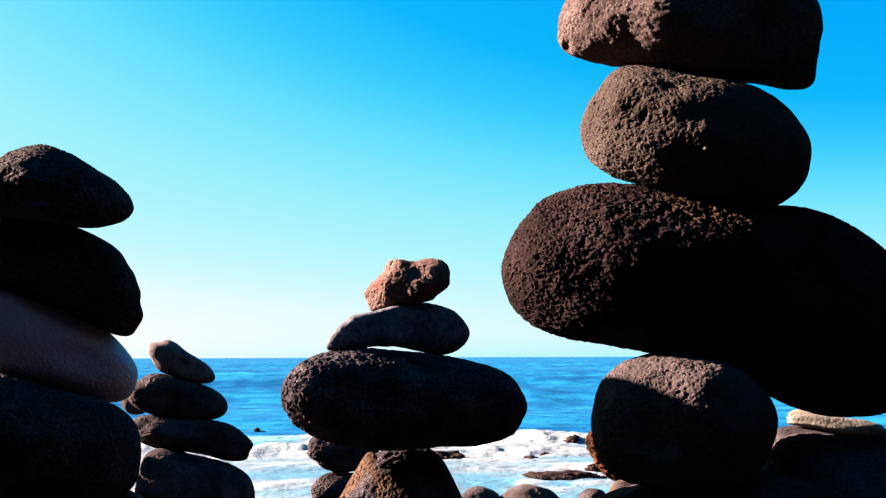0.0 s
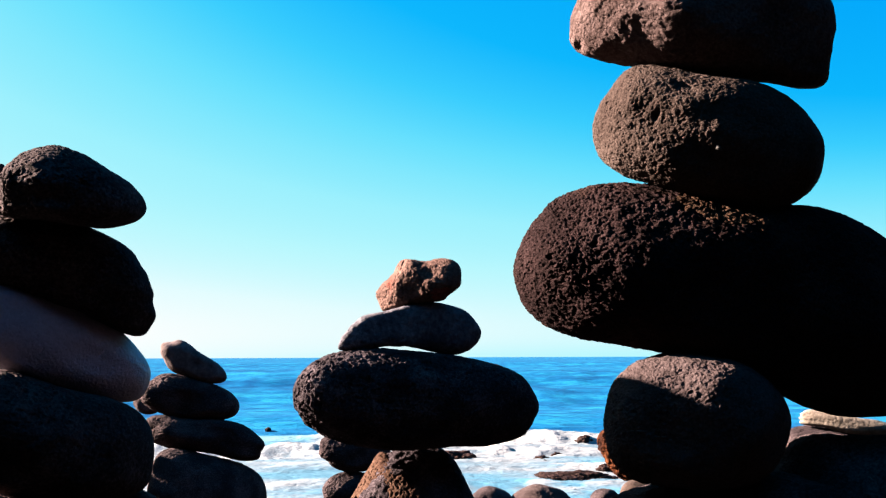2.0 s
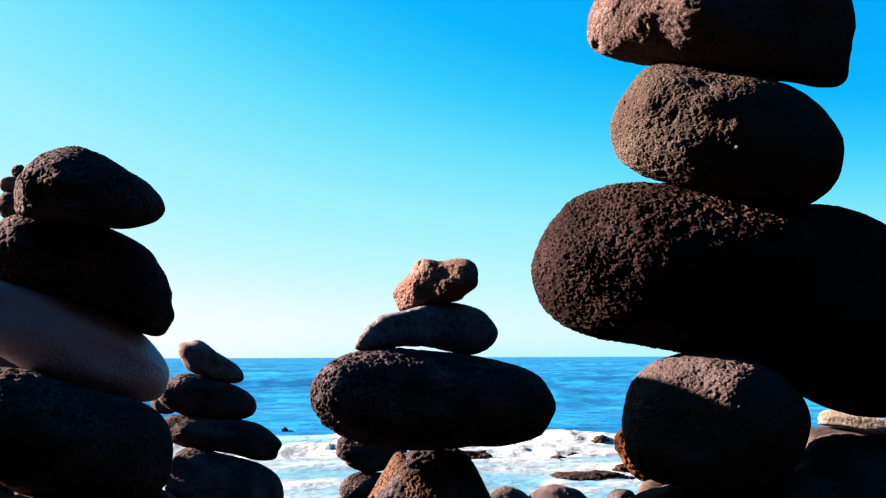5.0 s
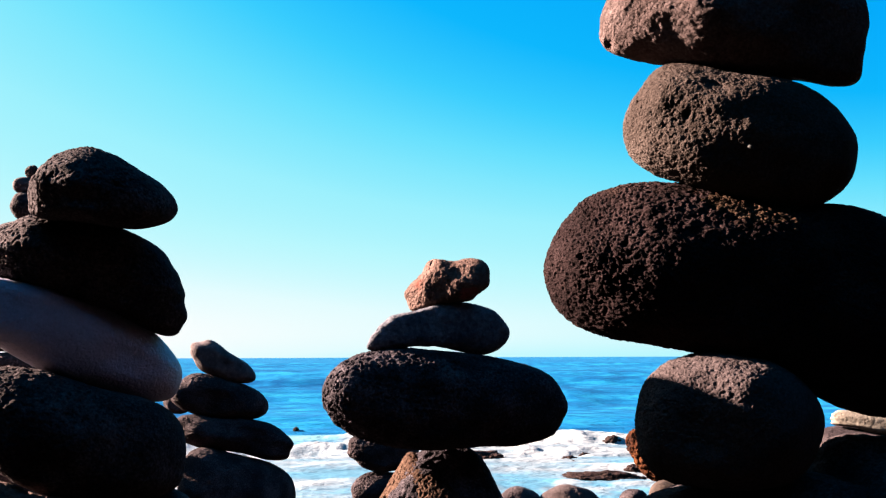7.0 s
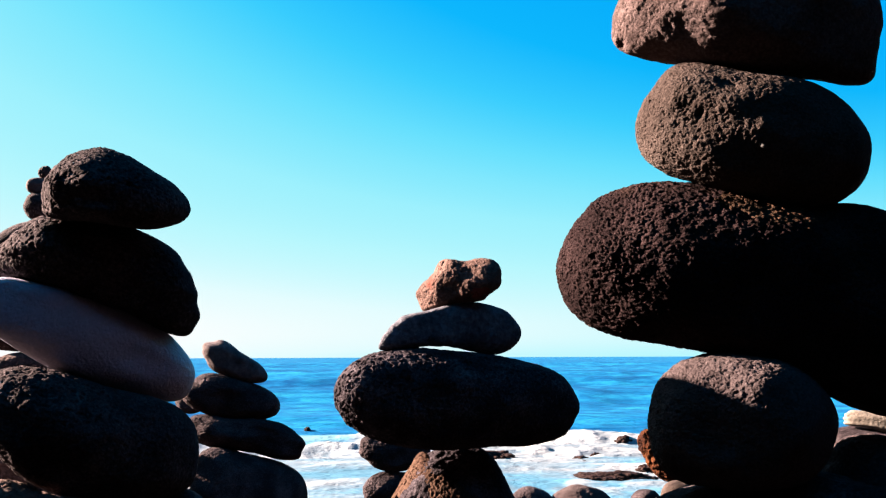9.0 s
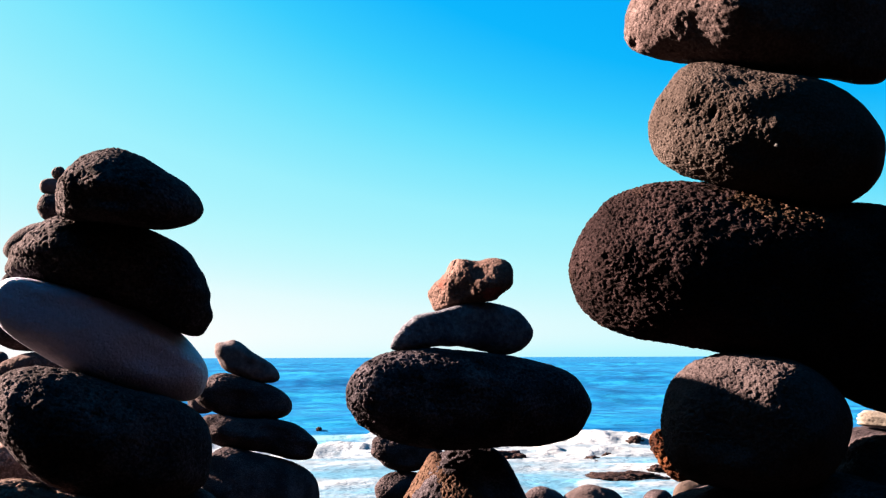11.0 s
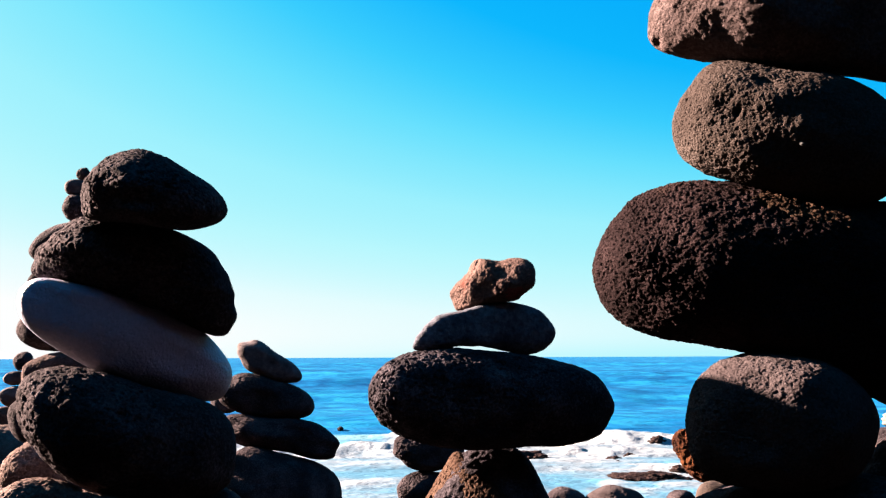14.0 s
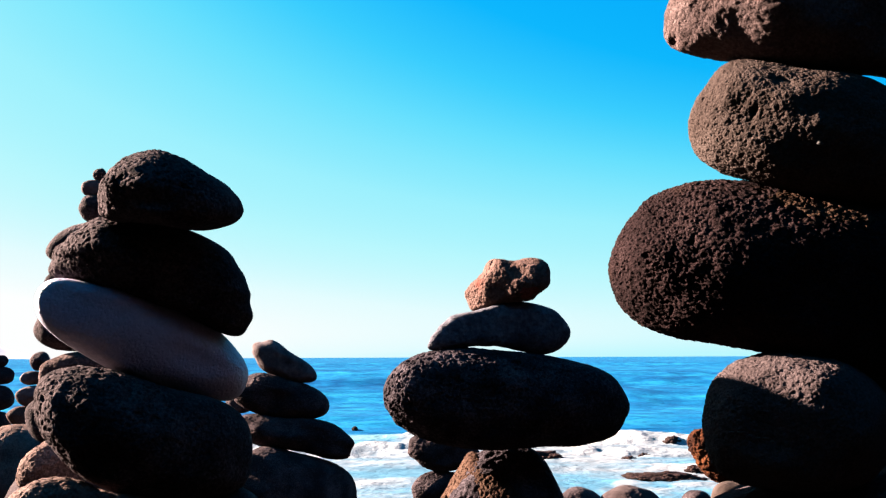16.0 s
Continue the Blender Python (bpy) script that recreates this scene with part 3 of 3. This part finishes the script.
stone("top_stone", (-0.8448, 3.6000, 0.5332), (0.2203, 0.0902, 0.1002), (-0.26, 27.93, 13.02),
      ((0.004, -0.002), (0.055, 0.001), (0.076, 0.039), (-0.014, 0.008), (-0.034, -0.007), (0.025, 0.001), (0.005, 0.007), (-0.011, -0.008), (0.007, 0.003)), sand_stone, 6, 0.006, 0.06,
      "stones of the small stack", "smooth sandy-brown stone slanting on top")
stone("stacked_stone", (-0.8527, 3.6000, 0.4203), (0.3142, 0.1666, 0.1389), (-2.01, 10.82, 13.14),
      ((0.010, 0.000), (0.018, -0.001), (0.051, -0.017), (-0.018, 0.017), (-0.015, -0.019), (0.001, -0.005), (0.002, 0.012), (-0.003, -0.002)), lava_dark, 6, 0.012, 0.06,
      "stones of the small stack", "dark flattened lava stone in the small stack")
stone("tilted_stone", (-0.7967, 3.6000, 0.2991), (0.3830, 0.1616, 0.1243), (-3.90, 11.43, 12.29),
      ((0.011, 0.006), (0.057, 0.020), (-0.030, -0.041), (-0.068, -0.046), (0.018, 0.033), (-0.002, 0.023), (0.003, 0.011), (0.008, -0.000)), lava_dark, 6, 0.012, 0.06,
      "stones of the small stack", "dark tilted lava stone in the small stack")
stone("bottom_stone", (-0.7950, 3.6000, 0.0965), (0.3994, 0.2963, 0.3119), (-7.02, 22.37, 12.26),
      ((0.010, 0.008), (0.005, 0.010), (0.019, 0.047), (-0.028, -0.056), (-0.003, -0.015), (-0.003, 0.006), (0.001, -0.012), (-0.001, 0.009)), lava_dark, 6, 0.012, 0.35,
      "stones of the small stack", "dark domed lava boulder under the small stack")
stone("side_stone", (-1.1117, 4.0800, 0.3869), (0.1076, 0.0746, 0.0829), (-2.21, 3.35, 15.08),
      ((0.003, 0.001), (-0.009, 0.001), (-0.011, 0.001), (0.005, -0.007), (-0.010, 0.002), (0.002, -0.001)), lava_dark, 5, 0.012, 0.06,
      "stones of the small stack", "dark stone wedged beside the small stack")
stone("knob_stone", (-0.7043, 1.7040, 0.8395), (0.0225, 0.0193, 0.0214), (8.94, -7.77, 22.09),
      ((0.001, -0.001), (-0.004, -0.010), (-0.027, -0.039), (-0.011, -0.018), (0.008, -0.002), (0.002, -0.003)), lava_brown, 6, 0.01, 0.06,
      "stones of the stack further back", "small dark knob of lava on the back stack")
stone("pebble_stone", (-0.7120, 1.7040, 0.8185), (0.0451, 0.0245, 0.0272), (8.29, 0.81, 22.32),
      ((0.006, -0.001), (-0.003, -0.006), (0.029, -0.009), (-0.022, -0.006), (-0.004, 0.011), (-0.004, 0.008)), sand_stone, 6, 0.008, 0.06,
      "stones of the stack further back", "brown-mauve pebble on the back stack")
stone("lumpy_stone", (-0.7087, 1.7040, 0.7855), (0.0563, 0.0406, 0.0451), (7.29, 7.88, 22.22),
      ((0.007, -0.001), (-0.011, -0.002), (0.007, -0.012), (-0.030, -0.019), (0.001, -0.014), (0.013, 0.012)), lava_dark, 5, 0.015, 0.06,
      "stones of the stack further back", "lumpy dark lava stone on the back stack")
stone("hidden_stone", (-0.7152, 1.7040, 0.7302), (0.1380, 0.0612, 0.0679), (5.58, -11.16, 22.41),
      ((0.015, -0.003), (0.008, -0.016), (-0.018, -0.011), (0.002, 0.024), (-0.004, 0.003), (-0.002, 0.001)), lava_dark, 5, 0.012, 0.06,
      "stones of the stack further back", "dark lava stone half hidden behind the sloping stone")
stone("hidden_stone", (-0.7185, 1.7040, 0.6767), (0.1387, 0.0449, 0.0499), (3.93, -5.98, 22.51),
      ((0.017, -0.002), (-0.008, -0.011), (0.010, -0.025), (-0.012, 0.027), (-0.006, 0.002), (-0.001, -0.002)), lava_dark, 5, 0.012, 0.06,
      "stones of the stack further back", "dark lava stone half hidden behind the sloping stone")
stone("hidden_slab", (-0.7184, 1.7040, 0.6068), (0.1621, 0.0834, 0.0926), (1.76, -11.57, 22.50),
      ((0.018, -0.002), (-0.005, -0.009), (-0.018, -0.005), (-0.005, 0.013), (0.001, 0.009), (0.008, -0.000)), lava_dark, 5, 0.012, 0.06,
      "stones of the stack further back", "dark stone below the overhang of the pale slab")
stone("ridged_stone", (-0.7139, 1.6800, 0.5247), (0.1303, 0.0657, 0.0730), (-0.79, 1.68, 22.66),
      ((0.014, 0.001), (0.012, 0.005), (-0.037, -0.013), (-0.027, -0.007), (-0.008, 0.002), (-0.016, -0.001), (-0.012, -0.000), (-0.012, 0.003)), lava_brown, 6, 0.012, 0.06,
      "stones of the stack further back", "brown weathered stone in the back stack")
stone("inner_stone", (-0.7328, 1.7040, 0.4483), (0.1565, 0.0809, 0.0898), (-3.15, 10.51, 22.91),
      ((0.016, 0.002), (0.004, 0.008), (-0.025, 0.010), (-0.037, -0.025), (-0.008, -0.016), (-0.009, -0.017)), lava_dark, 5, 0.012, 0.06,
      "stones of the stack further back", "dark stone in shade behind the broad stone")
stone("rear_boulder", (-0.7677, 1.8000, 0.2173), (0.2720, 0.2448, 0.3614), (-9.67, -0.00, 22.76),
      ((0.028, 0.015), (-0.012, -0.022), (-0.000, -0.016), (-0.033, -0.005), (-0.004, -0.002), (0.009, 0.007)), lava_dark, 5, 0.02, 0.06,
      "stones of the stack further back", "dark rear boulder under the back stack")
stone("far_cap_stone", (-1.6625, 3.6000, 0.5394), (0.0679, 0.0571, 0.0635), (-0.15, -7.16, 24.62),
      ((0.003, 0.000), (-0.008, -0.003), (-0.020, -0.018), (-0.031, -0.014), (-0.003, 0.011), (0.008, -0.001)), lava_dark, 5, 0.012, 0.06,
      "stones of the far stacks", "dark rounded stone on a far stack")
stone("far_stone", (-1.6881, 3.6000, 0.4844), (0.0799, 0.0420, 0.0467), (-0.95, -1.70, 24.96),
      ((0.004, 0.000), (-0.011, 0.000), (-0.009, -0.014), (-0.011, 0.000), (-0.010, 0.004), (0.001, 0.008)), sand_stone, 6, 0.012, 0.06,
      "stones of the far stacks", "grey-brown flattened stone on a far stack")
stone("far_stone", (-1.6849, 3.6000, 0.4249), (0.1105, 0.0630, 0.0700), (-1.81, 1.10, 24.92),
      ((0.006, 0.001), (-0.002, 0.006), (-0.014, -0.007), (-0.010, -0.020), (-0.011, 0.003), (0.000, 0.005)), sand_stone, 6, 0.012, 0.06,
      "stones of the far stacks", "mauve-brown stone on a far stack")
stone("far_stone", (-1.7046, 3.6000, 0.3571), (0.1269, 0.0644, 0.0715), (-2.78, 3.71, 25.17),
      ((0.007, 0.000), (-0.014, -0.001), (-0.004, 0.016), (-0.009, 0.003), (-0.015, -0.003), (0.008, -0.010)), lava_brown, 5, 0.012, 0.06,
      "stones of the far stacks", "brown stone on a far stack")
stone("far_boulder", (-1.5688, 3.2400, 0.1784), (0.2977, 0.2679, 0.3713), (-5.90, -0.00, 25.66),
      ((0.019, 0.005), (-0.001, -0.003), (-0.017, 0.007), (-0.050, -0.007), (-0.003, 0.001), (-0.001, 0.009), (0.004, -0.012), (-0.005, 0.013)), lava_warm, 6, 0.018, 0.06,
      "stones of the far stacks", "dark boulder with sunlit brown top under the far stacks")
stone("far_cap_stone", (-2.0373, 4.0800, 0.5393), (0.0538, 0.0430, 0.0478), (-0.13, -13.73, 26.39),
      ((0.003, 0.000), (0.016, -0.012), (0.009, -0.012), (-0.019, 0.019), (0.016, -0.004), (-0.008, -0.013)), lava_dark, 5, 0.012, 0.06,
      "stones of the far stacks", "dark rounded stone on a far stack")
stone("far_stone", (-2.0376, 4.0800, 0.4848), (0.1047, 0.0626, 0.0696), (-0.82, -2.90, 26.40),
      ((0.006, 0.000), (-0.002, -0.001), (-0.001, -0.017), (-0.017, 0.008), (-0.005, 0.001), (0.002, 0.009)), lava_dark, 5, 0.012, 0.06,
      "stones of the far stacks", "dark oval stone on a far stack")
stone("far_stone", (-2.0549, 4.0800, 0.4004), (0.1423, 0.0871, 0.0967), (-1.88, -2.59, 26.59),
      ((0.007, 0.001), (-0.006, 0.001), (-0.005, -0.029), (-0.027, 0.000), (-0.002, -0.000), (0.004, 0.002)), lava_dark, 5, 0.012, 0.06,
      "stones of the far stacks", "dark broad stone on a far stack")
stone("far_stone", (-2.0652, 4.0800, 0.3127), (0.1421, 0.0721, 0.0801), (-2.97, -4.21, 26.71),
      ((0.008, 0.000), (-0.005, 0.004), (0.000, -0.030), (-0.009, 0.002), (-0.005, -0.005), (0.004, -0.014)), lava_dark, 5, 0.012, 0.06,
      "stones of the far stacks", "dark oval stone on a far stack")
stone("orange_rock", (0.8787, 5.4000, 0.0864), (0.3815, 0.2179, 0.2724), (-4.84, 20.37, -9.24),
      ((-0.004, -0.001), (0.011, 0.002), (-0.051, 0.000), (0.029, -0.021), (-0.013, 0.003), (-0.004, 0.004), (-0.005, 0.003), (-0.003, -0.009), (0.004, -0.011)), orange_rock, 6, 0.07, 0.06,
      "", "rough rusty-orange lava rock on the shore")
stone("shore_stone", (0.7853, 4.8000, -0.0479), (0.1846, 0.1480, 0.1645), (-7.01, -7.05, -9.29),
      ((-0.002, 0.002), (0.017, -0.005), (0.018, -0.002), (-0.022, 0.022), (0.007, -0.001), (0.003, -0.012)), lava_grey, 5, 0.012, 0.06,
      "stones at the water", "pale grey-brown rounded shore stone")
stone("shore_stone", (0.6679, 3.6000, 0.1012), (0.2051, 0.0917, 0.1019), (-6.99, -5.12, -10.51),
      ((-0.005, 0.001), (0.004, -0.000), (-0.028, 0.023), (-0.013, -0.009), (0.011, 0.005), (0.001, -0.026)), lava_mauve, 5, 0.012, 0.06,
      "stones at the water", "flat pale stone at the foot of the boulder")
stone("shore_stone", (0.5378, 4.0800, 0.0187), (0.1116, 0.1004, 0.1226), (-7.36, -0.00, -7.51),
      ((-0.002, 0.001), (0.013, 0.017), (0.015, 0.023), (-0.020, 0.004), (0.009, -0.004), (-0.002, -0.008)), lava_dark, 5, 0.012, 0.06,
      "stones at the water", "small dark rounded shore stone")
stone("shore_stone", (0.1673, 5.2800, -0.1891), (0.2589, 0.2330, 0.2702), (-7.96, -0.00, -1.95),
      ((0.000, 0.004), (-0.004, 0.030), (0.017, -0.025), (-0.008, 0.012), (-0.010, 0.001), (-0.005, 0.002), (-0.008, 0.011), (0.009, 0.015)), lava_dark, 6, 0.012, 0.06,
      "stones at the water", "dark rounded shore boulder")
stone("shore_stone", (0.4101, 5.2800, -0.1910), (0.3467, 0.2623, 0.2914), (-7.96, 6.30, -4.57),
      ((-0.003, 0.004), (0.009, 0.000), (0.032, -0.008), (-0.016, -0.010), (-0.003, -0.002), (-0.005, -0.007), (-0.012, -0.001), (-0.009, 0.014)), lava_mauve, 6, 0.012, 0.06,
      "stones at the water", "smooth brown-grey rounded shore boulder")
stone("pale_stone", (1.2470, 3.6000, 0.3339), (0.3014, 0.0723, 0.0602), (-3.25, 7.68, -19.11),
      ((-0.013, -0.006), (0.041, -0.020), (0.041, 0.048), (-0.043, 0.054), (0.030, -0.042), (-0.009, -0.014), (0.001, 0.022), (0.024, -0.010), (-0.005, 0.005), (0.003, 0.002), (0.003, -0.016), (-0.001, 0.006), (0.009, -0.002), (0.004, 0.004), (-0.001, 0.003)), pale_smooth_sun, 6, 0.006, 0.06,
      "", "pale cream elongated stone lying on a dark rock")
stone("flat_rock", (1.3404, 3.6600, 0.1447), (0.6107, 0.3224, 0.3582), (-5.94, 0.76, -20.11),
      ((-0.026, 0.002), (0.030, -0.001), (0.054, 0.007), (-0.083, -0.000), (0.008, -0.012), (0.016, 0.005), (-0.018, 0.003), (0.014, -0.007)), lava_dark, 6, 0.02, 0.35,
      "", "dark flat rock with a sunlit top")


# ---- pale mineral flecks on the faces of some stones ----
chalk, _n, _l, _b = nodes_of("pale_mineral")
_b.inputs["Base Color"].default_value = (0.022, 0.021, 0.022, 1)
_b.inputs["Roughness"].default_value = 0.9


def fleck(host, x, z, wide, high, seed):
    """A thin pale crust on the camera side of a stone, at that place on its face."""
    me = host.data
    co = np.empty(len(me.vertices) * 3)
    me.vertices.foreach_get("co", co)
    co = co.reshape(-1, 3)
    front = co[co[:, 1] < 0]
    y = front[np.argmin((front[:, 0] - x) ** 2 + (front[:, 2] - z) ** 2), 1]
    n, faces = ball(3)
    p = n * (1 + 0.35 * fractal(n * 1.7 + seed, 3, seed))[:, None] * np.array([wide / 2, 0.0018, high / 2]) + np.array([x, y, z])
    ob = new("mineral_fleck", mesh_of("mineral_fleck", p, faces, chalk))
    ob.parent = host
    ob["label"] = "pale mineral fleck"
    return ob


fleck(bpy.data.objects["oval_stone"], 0.012, -0.008, 0.007, 0.004, 3)
for i, (x, z) in enumerate(((-0.074, -0.007), (-0.061, -0.010), (-0.053, -0.010), (-0.045, -0.013), (-0.037, -0.015), (-0.030, -0.015), (-0.024, -0.018))):
    fleck(bpy.data.objects["round_stone"], x, z, 0.004 + 0.002 * (i % 3), 0.0016, 20 + i)



# ---- rusty and red crusts on two stones ----
rust_crust = rock("rust_crust", (0.010, 0.0055, 0.0036), (0.029, 0.0165, 0.0112), (0.060, 0.037, 0.026), 0.0028, 0.0030, 0.0013)
red_crust = rock("red_crust", (0.035, 0.0100, 0.0090), (0.095, 0.0270, 0.0240), (0.150, 0.0520, 0.0460), 0.0050, 0.0020, 0.0012)


def crust(host, label, x, z, wide, high, slant, material, seed):
    """A thin stained crust on the near face of a stone, ragged at its edge, that follows the stone's relief."""
    me = host.data
    co, no = np.empty(len(me.vertices) * 3), np.empty(len(me.vertices) * 3)
    me.vertices.foreach_get("co", co)
    me.vertices.foreach_get("normal", no)
    co, no = co.reshape(-1, 3), no.reshape(-1, 3)
    tri = np.empty(len(me.polygons) * 3, np.int32)
    me.polygons.foreach_get("vertices", tri)
    tri = tri.reshape(-1, 3)
    mid = co[tri].mean(1)
    dx, dz = mid[:, 0] - x, mid[:, 2] - z
    away = np.hypot(dx / wide, (dz - slant * dx) / high) + 0.45 * fractal(mid * 90, 3, seed)
    tri = tri[(away < 1) & (mid[:, 1] < 0)]
    used, index = np.unique(tri, return_inverse=True)
    ob = new("crust", mesh_of("crust", co[used] + 0.0006 * no[used], index.reshape(-1, 3), material))
    ob.parent = host
    ob["label"] = label
    return ob


crust(bpy.data.objects["long_stone"], "rusty brown crust", -0.040, 0.076, 0.046, 0.010, -0.06, rust_crust, 11)
crust(bpy.data.objects["pink_stone"], "brick-red stain", 0.040, -0.036, 0.026, 0.012, -0.10, red_crust, 14)


# ---- rocks standing in the surf ----
def sea_rock(name, x, y, width, height, label, level=5, deep=0.5):
    global count
    count += 1
    n, faces = ball(level)
    d = 0.34 * fractal(n * 1.6 + count * 5.3, 5, count + 40, 0.6)
    q = n * (1 + d)[:, None]
    p = q * np.array([width / 2, max(width * 0.35, deep * 0.5), height * 0.8])
    p[:, 2] = np.maximum(p[:, 2], -0.35)
    ob = new(name, mesh_of(name, p, faces, sea_rock_skin))
    ob.matrix_world = pose(x, y, SEA + 0.02, 0, 0, (count * 47) % 30 - 15)
    return tagged(ob, label, "rock", "rocks in the surf")


sea_rock("surf_rock", 3.74, 32.6, 0.52, 0.28, "dark rock standing in the surf")
sea_rock("surf_rock", -4.37, 31.0, 0.27, 0.18, "small pointed dark rock in the surf")
sea_rock("surf_rock", 2.15, 27.2, 0.40, 0.17, "low dark rock awash in foam")
sea_rock("surf_rock", 2.59, 28.7, 0.30, 0.13, "low dark rock awash in foam")
sea_rock("reef", 2.50, 23.3, 1.6, 0.20, "long flat reddish-black reef awash", 6, 0.9)
sea_rock("reef", 3.35, 24.8, 0.55, 0.17, "flat dark reef end awash", 6, 0.6)
sea_rock("reef", 0.11, 27.8, 0.9, 0.22, "dark reef rocks awash in foam", 6, 0.7)
sea_rock("surf_rock", -3.84, 30.3, 0.36, 0.12, "low dark rock beside the pointed rock")
sea_rock("surf_rock", -6.54, 39.6, 0.20, 0.08, "small dark rock off the breakers")


# ---- loose cobbles on the beach ----
def build_cobbles():
    rng = np.random.RandomState(7)
    n, faces = ball(2)
    verts, polys = [], []
    for i in range(4200):
        x, y = rng.uniform(-4.5, 4.5), rng.uniform(-3.5, 9.5)
        if math.hypot(x, y + 0.15) < 0.55:
            continue
        r = rng.uniform(0.03, 0.085) * (1 if y < 3 else 1.4)
        q = n * (1 + 0.12 * value_noise(n * 1.5 + i, i))[:, None] * np.array([r * rng.uniform(0.8, 1.4), r, r * 0.6])
        a = rng.uniform(0, 6.28)
        c, s = math.cos(a), math.sin(a)
        q = np.stack([q[:, 0] * c - q[:, 1] * s + x, q[:, 0] * s + q[:, 1] * c + y, q[:, 2] + float(ground_height(x, y)) - 0.02], 1)
        polys.append(faces + len(n) * len(verts))
        verts.append(q)
    ob = new("cobbles", mesh_of("cobbles", np.vstack(verts), np.vstack(polys), cobble_skin))
    return tagged(ob, "dark rounded lava cobbles covering the beach", "cobbles", kind="stuff")


build_cobbles()
